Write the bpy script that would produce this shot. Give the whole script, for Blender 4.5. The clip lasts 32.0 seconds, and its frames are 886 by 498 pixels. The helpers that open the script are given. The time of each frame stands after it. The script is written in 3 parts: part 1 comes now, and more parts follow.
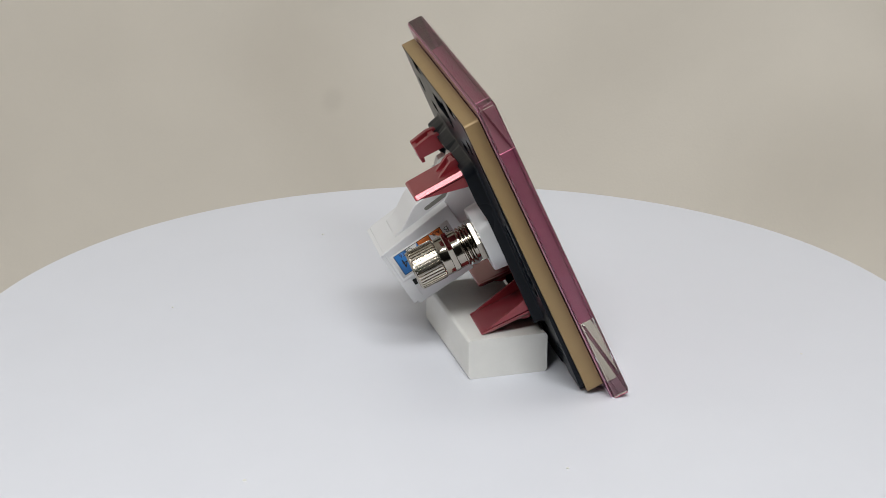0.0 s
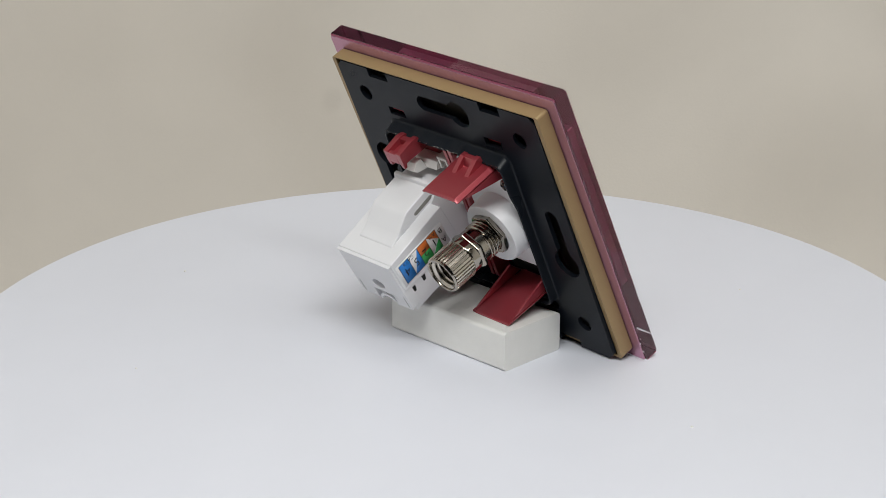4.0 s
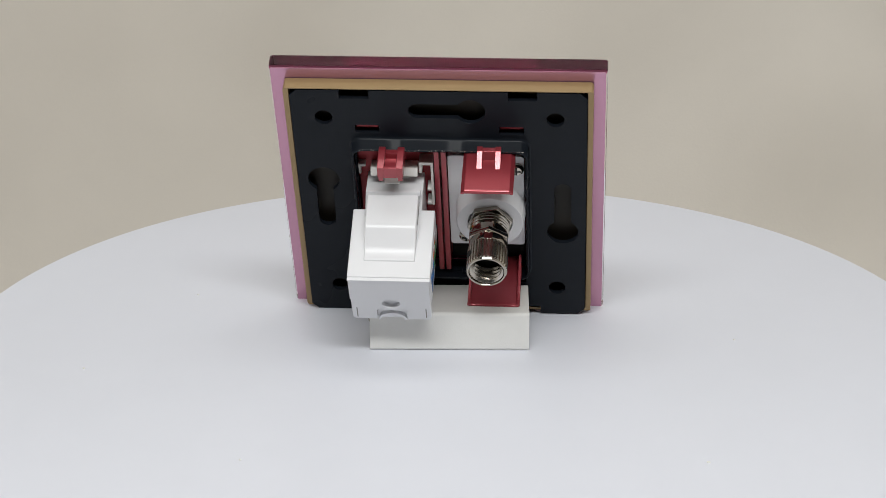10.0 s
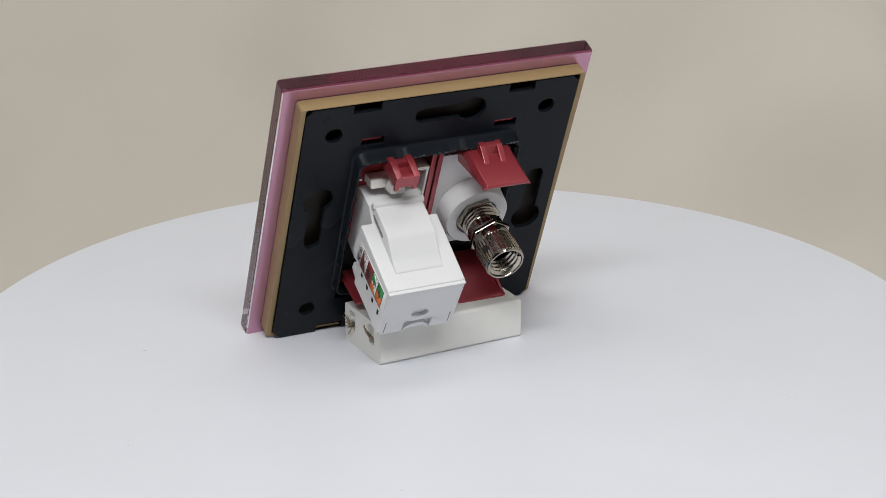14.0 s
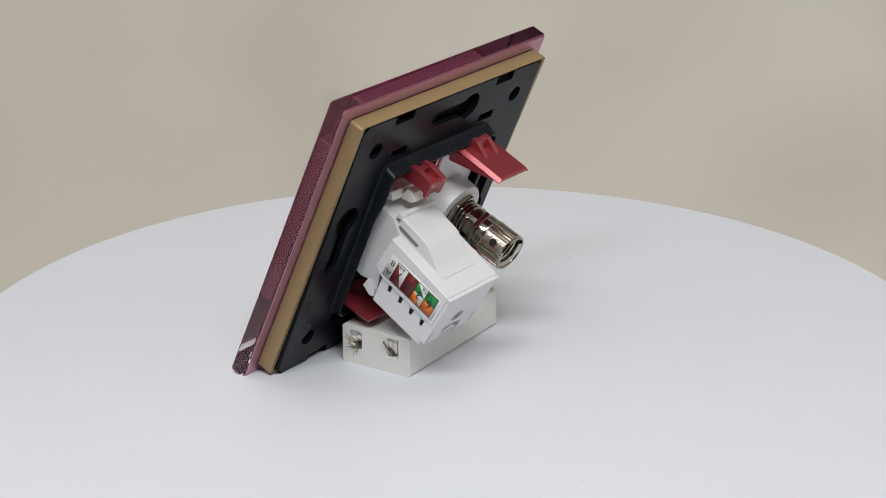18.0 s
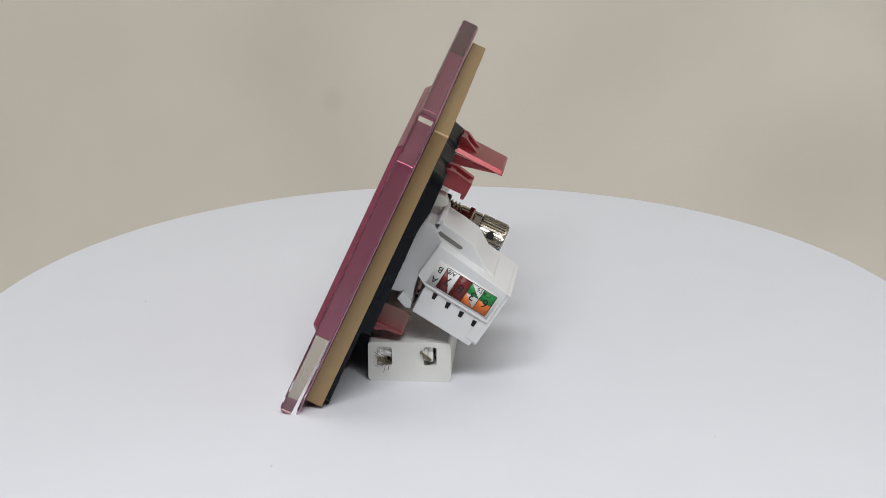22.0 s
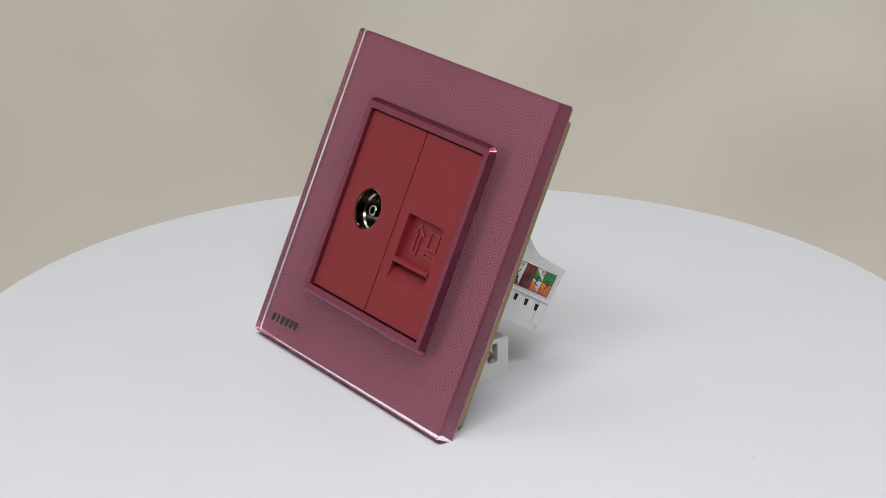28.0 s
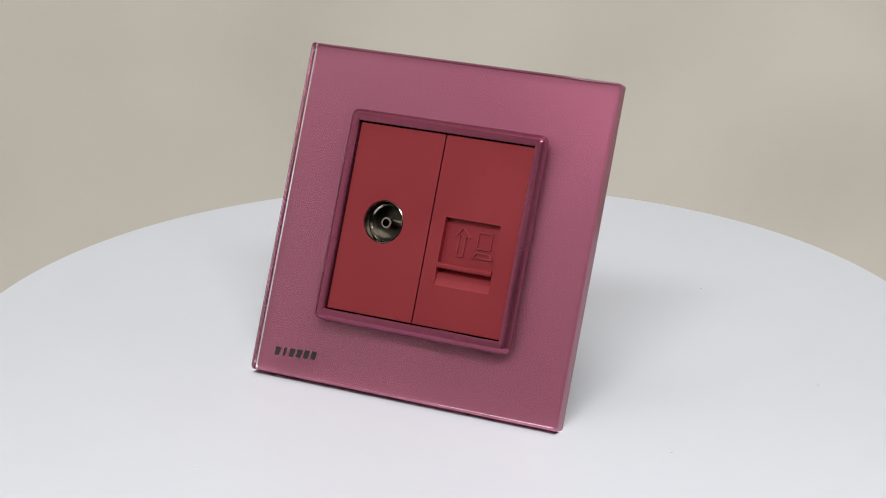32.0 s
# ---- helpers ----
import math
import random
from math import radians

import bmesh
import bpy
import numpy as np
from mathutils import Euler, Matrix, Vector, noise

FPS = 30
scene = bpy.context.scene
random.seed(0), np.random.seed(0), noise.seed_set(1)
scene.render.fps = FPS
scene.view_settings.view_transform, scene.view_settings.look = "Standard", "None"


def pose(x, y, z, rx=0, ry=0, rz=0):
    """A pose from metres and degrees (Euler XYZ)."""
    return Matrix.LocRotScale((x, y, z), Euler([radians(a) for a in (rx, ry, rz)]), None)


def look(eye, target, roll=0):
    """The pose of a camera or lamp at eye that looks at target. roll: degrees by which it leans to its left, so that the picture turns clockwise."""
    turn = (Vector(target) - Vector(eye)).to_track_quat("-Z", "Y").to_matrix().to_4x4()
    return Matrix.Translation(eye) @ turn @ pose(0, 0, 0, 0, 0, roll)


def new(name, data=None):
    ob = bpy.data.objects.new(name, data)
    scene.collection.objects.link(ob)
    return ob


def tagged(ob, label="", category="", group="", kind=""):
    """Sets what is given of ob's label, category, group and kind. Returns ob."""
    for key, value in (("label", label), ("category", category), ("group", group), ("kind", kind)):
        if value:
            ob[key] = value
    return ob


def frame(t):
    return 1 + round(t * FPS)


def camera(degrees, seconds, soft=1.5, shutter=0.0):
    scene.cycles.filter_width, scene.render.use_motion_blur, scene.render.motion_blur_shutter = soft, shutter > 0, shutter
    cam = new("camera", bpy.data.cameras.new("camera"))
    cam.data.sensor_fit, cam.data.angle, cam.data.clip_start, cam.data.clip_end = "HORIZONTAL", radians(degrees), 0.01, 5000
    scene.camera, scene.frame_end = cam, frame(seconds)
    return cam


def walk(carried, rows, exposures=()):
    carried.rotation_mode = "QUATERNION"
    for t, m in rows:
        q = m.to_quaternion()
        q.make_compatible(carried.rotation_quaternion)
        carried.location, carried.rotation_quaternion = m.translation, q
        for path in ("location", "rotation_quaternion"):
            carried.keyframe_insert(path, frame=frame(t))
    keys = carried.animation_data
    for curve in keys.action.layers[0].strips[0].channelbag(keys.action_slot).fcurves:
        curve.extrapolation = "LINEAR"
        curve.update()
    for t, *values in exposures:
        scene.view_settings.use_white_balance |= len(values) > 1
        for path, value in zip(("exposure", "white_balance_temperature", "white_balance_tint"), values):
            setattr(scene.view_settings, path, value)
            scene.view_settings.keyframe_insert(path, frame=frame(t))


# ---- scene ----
# ---- camera ----
EYE = (-0.0021, -0.48108, 0.20664)
cam = camera(23.761, 32.0, soft=0.85)
AIM = look(EYE, (EYE[0], EYE[1] + 0.93649, EYE[2] - 0.35069), -0.118)
walk(cam, [(0.0, AIM), (32.0, AIM)], [(0.0, 0.0), (25.0, 0.0), (28.0, 0.0), (29.0, 0.1), (30.0, 0.1), (31.0, 0.1), (32.0, 0.1)])

# ---- light ----
world = bpy.data.worlds.new("room_light")
scene.world = world
world.use_nodes = True
world.node_tree.nodes["Background"].inputs[0].default_value = (0.92, 0.96, 1.0, 1)
world.node_tree.nodes["Background"].inputs[1].default_value = 0.04


def soft_lamp(name, eye, target, sx, sy, watts, colour):
    data = bpy.data.lights.new(name, "AREA")
    data.shape, data.size, data.size_y, data.energy, data.color = "RECTANGLE", sx, sy, watts, colour
    ob = new(name, data)
    ob.matrix_world = look(eye, target)
    return ob


soft_lamp("front_strip_light", (0.0, -0.40, 0.55), (0.0, 0.04, 0.0), 0.52, 0.10, 3.28, (0.985, 1.0, 0.995))
soft_lamp("roof_light", (0.0, 0.02, 0.68), (0.0, 0.06, 0.0), 0.45, 0.22, 0.78, (0.985, 1.0, 0.995))

MM = 0.001
MARK = (-0.0500, 0.3973, -0.0533)


# ---- materials ----
def lin(r, g, b):
    return tuple(((c / 255 + 0.055) / 1.055) ** 2.4 if c > 10 else c / 255 / 12.92 for c in (r, g, b)) + (1.0,)


def surface(name, colour, rough=0.5, metal=0.0, vary=0.06, scale=300.0, bump=0.0, bump_scale=2000.0, coat=0.0, coat_rough=0.12, rough_vary=0.08, spec=0.5):
    """Principled surface with two scales of tone, uneven gloss and fine relief."""
    mat = bpy.data.materials.new(name)
    mat.use_nodes = True
    nt = mat.node_tree
    b = nt.nodes["Principled BSDF"]
    tc = nt.nodes.new("ShaderNodeTexCoord")
    n1 = nt.nodes.new("ShaderNodeTexNoise")
    n1.inputs["Scale"].default_value, n1.inputs["Detail"].default_value = scale, 5
    n2 = nt.nodes.new("ShaderNodeTexNoise")
    n2.inputs["Scale"].default_value, n2.inputs["Detail"].default_value = scale * 0.12, 3
    add = nt.nodes.new("ShaderNodeMath")
    add.operation = "ADD"
    for n in (n1, n2):
        nt.links.new(tc.outputs["Object"], n.inputs["Vector"])
    nt.links.new(n1.outputs[0], add.inputs[0])
    nt.links.new(n2.outputs[0], add.inputs[1])
    tone = nt.nodes.new("ShaderNodeMapRange")
    tone.inputs[1].default_value, tone.inputs[2].default_value = 0.6, 1.4
    tone.inputs[3].default_value, tone.inputs[4].default_value = 1 - vary, 1 + vary
    nt.links.new(add.outputs[0], tone.inputs[0])
    mul = nt.nodes.new("ShaderNodeVectorMath")
    mul.operation = "SCALE"
    mul.inputs[0].default_value = colour[:3]
    nt.links.new(tone.outputs[0], mul.inputs["Scale"])
    nt.links.new(mul.outputs[0], b.inputs["Base Color"])
    gloss = nt.nodes.new("ShaderNodeMapRange")
    gloss.inputs[1].default_value, gloss.inputs[2].default_value = 0.3, 0.7
    gloss.inputs[3].default_value, gloss.inputs[4].default_value = max(0.02, rough - rough_vary), min(1.0, rough + rough_vary)
    nt.links.new(n2.outputs[0], gloss.inputs[0])
    nt.links.new(gloss.outputs[0], b.inputs["Roughness"])
    b.inputs["Metallic"].default_value = metal
    b.inputs["Specular IOR Level"].default_value = spec
    b.inputs["Coat Weight"].default_value = coat
    b.inputs["Coat Roughness"].default_value = coat_rough
    if bump:
        n3 = nt.nodes.new("ShaderNodeTexNoise")
        n3.inputs["Scale"].default_value, n3.inputs["Detail"].default_value = bump_scale, 4
        nt.links.new(tc.outputs["Object"], n3.inputs["Vector"])
        bp = nt.nodes.new("ShaderNodeBump")
        bp.inputs["Strength"].default_value, bp.inputs["Distance"].default_value = bump, 0.0002
        nt.links.new(n3.outputs[0], bp.inputs["Height"])
        nt.links.new(bp.outputs[0], b.inputs["Normal"])
    return mat


M_TABLE = surface("white_laminate", lin(222, 224, 232), 0.42, vary=0.012, scale=60, bump=0.03, bump_scale=900)
M_CLOTH = surface("beige_cloth", lin(216, 210, 201), 0.95, vary=0.03, scale=25, bump=0.3, bump_scale=900, spec=0.1)
# a faint old mark on the cloth
_n = M_CLOTH.node_tree
_mark = _n.nodes.new("ShaderNodeVectorMath")
_mark.operation = "DISTANCE"
_mark.inputs[1].default_value = MARK
_n.links.new(_n.nodes["Texture Coordinate"].outputs["Object"], _mark.inputs[0])
_soft = _n.nodes.new("ShaderNodeMapRange")
_soft.interpolation_type = "SMOOTHSTEP"
_soft.inputs[1].default_value, _soft.inputs[2].default_value, _soft.inputs[3].default_value = 0.002, 0.008, 0.94
_n.links.new(_mark.outputs["Value"], _soft.inputs[0])
_tint = _n.nodes.new("ShaderNodeVectorMath")
_tint.operation = "SCALE"
_n.links.new(_n.nodes["Principled BSDF"].inputs["Base Color"].links[0].from_socket, _tint.inputs[0])
_n.links.new(_soft.outputs[0], _tint.inputs["Scale"])
_n.links.new(_tint.outputs[0], _n.nodes["Principled BSDF"].inputs["Base Color"])
M_TENT = surface("white_tent_cloth", lin(243, 241, 238), 0.95, vary=0.02, scale=20, spec=0.1)
M_ROOM = surface("dim_grey_paint", lin(120, 118, 114), 0.8, vary=0.04, scale=6)
M_PAINT = surface("mauve_lacquered_glass", lin(161, 90, 115), 0.35, metal=0.78, vary=0.015, scale=60, rough_vary=0.02)
M_BACKPAINT = surface("lavender_back_lacquer", lin(198, 148, 172), 0.26, metal=0.65, vary=0.02, scale=100, rough_vary=0.03)
M_FRAME = surface("mauve_plastic", lin(150, 76, 100), 0.24, metal=0.78, vary=0.02, scale=400, bump=0.05, bump_scale=7000)
M_RED = surface("matte_red_plastic", lin(147, 48, 55), 0.38, metal=0.4, vary=0.02, scale=500, bump=0.10, bump_scale=9000)
M_CLIP = surface("pearly_red_plastic", lin(156, 55, 64), 0.32, metal=0.5, vary=0.03, scale=300, coat=0.8, coat_rough=0.18, rough_vary=0.04)
M_GOLD = surface("gold_plastic", lin(153, 129, 91), 0.42, metal=0.25, vary=0.03, scale=400, bump=0.08, bump_scale=8000)
M_STEEL = surface("dark_lacquered_steel", lin(22, 26, 32), 0.3, metal=0.0, vary=0.1, scale=300, bump=0.06, bump_scale=2500, rough_vary=0.06, spec=0.14)
M_WHITE = surface("white_plastic", lin(221, 221, 223), 0.30, vary=0.01, scale=200, rough_vary=0.02)
M_IVORY = surface("off_white_plastic", lin(224, 222, 218), 0.42, vary=0.02, scale=300)
M_NICKEL = surface("nickel", lin(168, 162, 152), 0.12, metal=1.0, vary=0.04, scale=500, rough_vary=0.06)
M_THREAD = surface("brushed_nickel", lin(196, 190, 180), 0.24, metal=1.0, vary=0.05, scale=600, rough_vary=0.06)
M_STRAND = surface("bare_wire", lin(150, 138, 118), 0.35, metal=0.9, vary=0.12, scale=900)
M_DARKMETAL = surface("dark_metal", lin(70, 66, 60), 0.3, metal=1.0, vary=0.05, scale=500)
M_CERAMIC = surface("unglazed_ceramic", lin(226, 225, 221), 0.6, vary=0.035, scale=250, bump=0.25, bump_scale=2500)
# near-black colour that paints in the shade of hollows, slots and holes
M_RECESS_SHADE = surface("painted_recess_shade", lin(18, 17, 17), 0.8, vary=0.1, scale=400)
# white plastic greyed down, with the shade of slots put into the colour
M_SLOT_SHADE = surface("painted_slot_shade", lin(128, 126, 120), 0.6, vary=0.05, scale=300)
# gold plastic darkened: the shade behind the plate put into the colour
M_TRAYFLOOR = surface("shaded_gold_plastic", lin(34, 28, 18), 0.6, vary=0.06, scale=300)
M_BLACK = surface("black_ink", lin(24, 22, 24), 0.5, vary=0.02)
M_LABEL = surface("white_label_film", lin(232, 230, 230), 0.4, vary=0.01)
M_BROWN = surface("brown_ink", lin(112, 34, 34), 0.45, vary=0.03)
M_GREEN = surface("green_ink", lin(40, 140, 70), 0.45, vary=0.03)
M_ORANGE = surface("orange_ink", lin(216, 112, 44), 0.45, vary=0.03)
M_BLUE = surface("blue_ink", lin(42, 120, 196), 0.45, vary=0.03)
M_PRINT = surface("silver_print", lin(66, 64, 66), 0.22, metal=0.7, vary=0.03)
M_RUBBER = surface("dark_base_plastic", lin(60, 60, 64), 0.6, vary=0.04)

M_GLASS = bpy.data.materials.new("clear_glass")
M_GLASS.use_nodes = True
_g = M_GLASS.node_tree.nodes["Principled BSDF"]
_g.inputs["Base Color"].default_value = (1.0, 0.985, 0.99, 1)
_g.inputs["Roughness"].default_value = 0.0
_g.inputs["Transmission Weight"].default_value = 1.0
_g.inputs["IOR"].default_value = 1.5


# ---- building helpers (millimetres in, metres out) ----
def part(name, bm, material, parent, label="", smooth=35):
    """Links a bmesh as one mesh object under a thing or a part."""
    me = bpy.data.meshes.new(name)
    bmesh.ops.recalc_face_normals(bm, faces=bm.faces)
    bm.to_mesh(me)
    bm.free()
    me.materials.append(material)
    for p in me.polygons:
        p.use_smooth = True
    me.set_sharp_from_angle(angle=radians(smooth))
    ob = new(name, me)
    ob.parent = parent
    if smooth < 100:
        even = ob.modifiers.new("even_shading", "WEIGHTED_NORMAL")
        even.keep_sharp, even.weight = True, 80
    if label:
        ob["label"] = label
    return ob


def join(*parts_in):
    out = bmesh.new()
    for b in parts_in:
        me = bpy.data.meshes.new("tmp")
        b.to_mesh(me)
        b.free()
        out.from_mesh(me)
        bpy.data.meshes.remove(me)
    return out


def ease(bm, size, segments=2, angle=25):
    """Rounds the sharp edges."""
    if size:
        sharp = [e for e in bm.edges if len(e.link_faces) == 2 and e.calc_face_angle(0) > radians(angle)]
        bmesh.ops.bevel(bm, geom=sharp, offset=size * MM, segments=segments, profile=0.5, affect="EDGES", clamp_overlap=True)
    return bm


def prism(outline, u0, u1, soft=0.0, segments=2):
    """A profile in (v, w) drawn out along u."""
    bm = bmesh.new()
    a = [bm.verts.new((u0 * MM, v * MM, w * MM)) for v, w in outline]
    b = [bm.verts.new((u1 * MM, v * MM, w * MM)) for v, w in outline]
    n = len(outline)
    bm.faces.new(a)
    bm.faces.new(b[::-1])
    for i in range(n):
        bm.faces.new((a[i], b[i], b[(i + 1) % n], a[(i + 1) % n]))
    bmesh.ops.recalc_face_normals(bm, faces=bm.faces)
    return ease(bm, soft, segments)


def box(u0, u1, v0, v1, w0, w1, soft=0.0, segments=2):
    return prism([(v0, w0), (v1, w0), (v1, w1), (v0, w1)], u0, u1, soft, segments)


def rect(u0, u1, v0, v1, r=0.0, n=5):
    """A rounded rectangle as a loop of (u, v)."""
    if not r:
        return [(u0, v0), (u1, v0), (u1, v1), (u0, v1)]
    pts = []
    for cx, cy, a0 in ((u1 - r, v0 + r, -90), (u1 - r, v1 - r, 0), (u0 + r, v1 - r, 90), (u0 + r, v0 + r, 180)):
        pts += [(cx + r * math.cos(radians(a0 + 90 * k / n)), cy + r * math.sin(radians(a0 + 90 * k / n))) for k in range(n + 1)]
    return pts


def ring_loop(cx, cy, r, n=28, ry=None):
    return [(cx + r * math.cos(2 * math.pi * k / n), cy + (ry or r) * math.sin(2 * math.pi * k / n)) for k in range(n)]


def keyhole(cx, cy, r, half, length, ax, ay, n=14):
    """A round hole with a slot that leads away along (ax, ay) to a rounded end."""
    base = math.atan2(ay, ax)
    open_a = math.asin(half / r)
    pts = [(cx + r * math.cos(base + open_a + (2 * math.pi - 2 * open_a) * k / (2 * n)), cy + r * math.sin(base + open_a + (2 * math.pi - 2 * open_a) * k / (2 * n))) for k in range(2 * n + 1)]
    ex, ey = cx + ax * (length - half), cy + ay * (length - half)
    pts += [(ex + half * math.cos(base - math.pi / 2 + math.pi * k / n), ey + half * math.sin(base - math.pi / 2 + math.pi * k / n)) for k in range(n + 1)]
    return pts


def sheet(loops, w0, w1, soft=0.0):
    """A flat plate from an outer loop and holes, between two heights w."""
    from mathutils.geometry import tessellate_polygon
    bm = bmesh.new()
    flat = [p for loop in loops for p in loop]
    lo = [bm.verts.new((x * MM, y * MM, w0 * MM)) for x, y in flat]
    hi = [bm.verts.new((x * MM, y * MM, w1 * MM)) for x, y in flat]
    for a, b, c in tessellate_polygon([[Vector((x, y, 0)) for x, y in loop] for loop in loops]):
        if len({a, b, c}) == 3:
            bm.faces.new((lo[a], lo[c], lo[b]))
            bm.faces.new((hi[a], hi[b], hi[c]))
    k = 0
    for loop in loops:
        n = len(loop)
        for i in range(n):
            a, b = k + i, k + (i + 1) % n
            bm.faces.new((lo[a], lo[b], hi[b], hi[a]))
        k += n
    bmesh.ops.recalc_face_normals(bm, faces=bm.faces)
    return ease(bm, soft, 2, 60)


def lathe(cx, cy, outline, n=40, closed=False, flute=0.0, flutes=0):
    """A profile of (radius, w) turned round an axis along w."""
    bm = bmesh.new()
    rows = []
    for r, w in outline:
        row = []
        for k in range(n):
            a = 2 * math.pi * k / n
            rr = r + ((flute * 0.5 if math.cos(flutes * a) < 0.5 else -flute) if flutes else 0.0)
            row.append(bm.verts.new(((cx + rr * math.cos(a)) * MM, (cy + rr * math.sin(a)) * MM, w * MM)))
        rows.append(row)
    pairs = list(zip(rows, rows[1:])) + ([(rows[-1], rows[0])] if closed else [])
    for p, q in pairs:
        for k in range(n):
            bm.faces.new((p[k], p[(k + 1) % n], q[(k + 1) % n], q[k]))
    if not closed:
        bm.faces.new(rows[0])
        bm.faces.new(rows[-1][::-1])
    bmesh.ops.recalc_face_normals(bm, faces=bm.faces)
    return bm


def spiral(cx, cy, w0, w1, r, pitch, depth, n=26):
    """A screw thread: a ridge wound on a rod."""
    bm = bmesh.new()
    turns = (w1 - w0) / pitch
    steps = int(turns * n)
    rows = []
    for k in range(steps + 1):
        a, w = 2 * math.pi * k / n, w0 + pitch * k / n
        cs, sn = math.cos(a), math.sin(a)
        rows.append([bm.verts.new(((cx + rr * cs) * MM, (cy + rr * sn) * MM, (w + dw) * MM)) for rr, dw in ((r, -pitch * 0.48), (r + depth, -pitch * 0.12), (r + depth, pitch * 0.12), (r, pitch * 0.48))])
    for p, q in zip(rows, rows[1:]):
        for i in range(3):
            bm.faces.new((p[i], p[i + 1], q[i + 1], q[i]))
    return bm


def wire(points, radius, n=6):
    """A thin round strand through points (millimetres)."""
    bm = bmesh.new()
    rows = []
    for i, p in enumerate(points):
        d = (Vector(points[min(i + 1, len(points) - 1)]) - Vector(points[max(i - 1, 0)])).normalized()
        s = d.orthogonal().normalized()
        t = d.cross(s)
        rows.append([bm.verts.new((Vector(p) + (s * math.cos(2 * math.pi * k / n) + t * math.sin(2 * math.pi * k / n)) * radius) * MM) for k in range(n)])
    for p, q in zip(rows, rows[1:]):
        for k in range(n):
            bm.faces.new((p[k], p[(k + 1) % n], q[(k + 1) % n], q[k]))
    bm.faces.new(rows[0])
    bm.faces.new(rows[-1][::-1])
    return bm


# ---- the photo tent ----
def sheet_grid(name, fn, nu, nv, material, label):
    bm = bmesh.new()
    g = [[bm.verts.new(fn(i / nu, j / nv)) for j in range(nv + 1)] for i in range(nu + 1)]
    for i in range(nu):
        for j in range(nv):
            bm.faces.new((g[i][j], g[i + 1][j], g[i + 1][j + 1], g[i][j + 1]))
    ob = part(name, bm, material, None, "", 180)
    mod = ob.modifiers.new("thickness", "SOLIDIFY")
    mod.thickness, mod.offset = 0.002, 1.0
    return tagged(ob, label, "backdrop", kind="structure")


def cloth_point(s, t):
    """A cloth that lies on the tent's floor and turns up its back wall along a curved crease, in wide soft folds."""
    x = -0.60 + 1.20 * s
    run = 1.85 * t
    bend = 0.09
    flat = 0.93 - 0.4 * min(x * x, 0.06) - bend
    lean = 0.85
    arc = bend * lean
    if run < flat:
        y, z = -0.55 + run, -0.12
    elif run < flat + arc:
        a = (run - flat) / bend
        y, z = -0.55 + flat + bend * math.sin(a), -0.12 + bend * (1 - math.cos(a))
    else:
        left = run - flat - arc
        y = -0.55 + flat + bend * math.sin(lean) + left * math.cos(lean)
        z = -0.12 + bend * (1 - math.cos(lean)) + left * math.sin(lean)
    k = max(0.0, min(1.0, (run - 0.72) / 0.25))
    fold = 0.018 * math.sin(11 * x + 3.0 * (run - 0.9)) + 0.012 * math.sin(19 * x - 7 * run + 1.0)
    fold += 0.045 * noise.noise(Vector((x * 5.0, run * 3.5, 0.3))) + 0.022 * noise.noise(Vector((x * 11.0, run * 9.0, 4.3)))
    fold += 0.006 * math.sin(27 * x + 22 * run) + 0.006 * math.sin(25 * x - 24 * run + 1.2)
    return (x, y - k * fold, z + k * 0.5 * fold)


sheet_grid("backdrop", cloth_point, 110, 170, M_CLOTH, "beige cloth backdrop sweeping up in soft folds behind the turntable")
for nm, x in (("wall_left", -0.602), ("wall_right", 0.602)):
    b = bmesh.new()
    bmesh.ops.create_cube(b, size=1.0, matrix=Matrix.Translation((x, 0.04, 0.30)) @ Matrix.Diagonal((0.004, 1.32, 0.86, 1)))
    tagged(part(nm, b, M_TENT, None), "white cloth side wall of the photo tent", "wall", kind="structure")
b = bmesh.new()
bmesh.ops.create_cube(b, size=1.0, matrix=Matrix.Translation((0, 0.11, 0.74)) @ Matrix.Diagonal((1.20, 1.18, 0.004, 1)))
tagged(part("ceiling", b, M_TENT, None), "white cloth roof of the photo tent", "ceiling", kind="structure")

b = bmesh.new()
bmesh.ops.create_cube(b, size=1.0, matrix=Matrix.Translation((0, -0.62, 0.61)) @ Matrix.Diagonal((1.20, 0.004, 0.26, 1)))
tagged(part("wall_front", b, M_TENT, None), "white cloth flap over the open front of the photo tent", "wall", kind="structure")
for nm, place, size, txt in (("floor", (0, 0, -0.235), (5.0, 5.0, 0.05), "plain grey support under the photo tent"), ("wall_room", (0, -2.2, 1.0), (5.0, 0.1, 2.4), "plain grey wall of the dim room"), ("wall_room_back", (0, 2.2, 1.0), (5.0, 0.1, 2.4), "plain grey wall of the dim room")):
    b = bmesh.new()
    bmesh.ops.create_cube(b, size=1.0, matrix=Matrix.Translation(place) @ Matrix.Diagonal((*size, 1)))
    tagged(part(nm, b, M_ROOM, None), txt, "floor" if nm == "floor" else "wall", kind="structure")


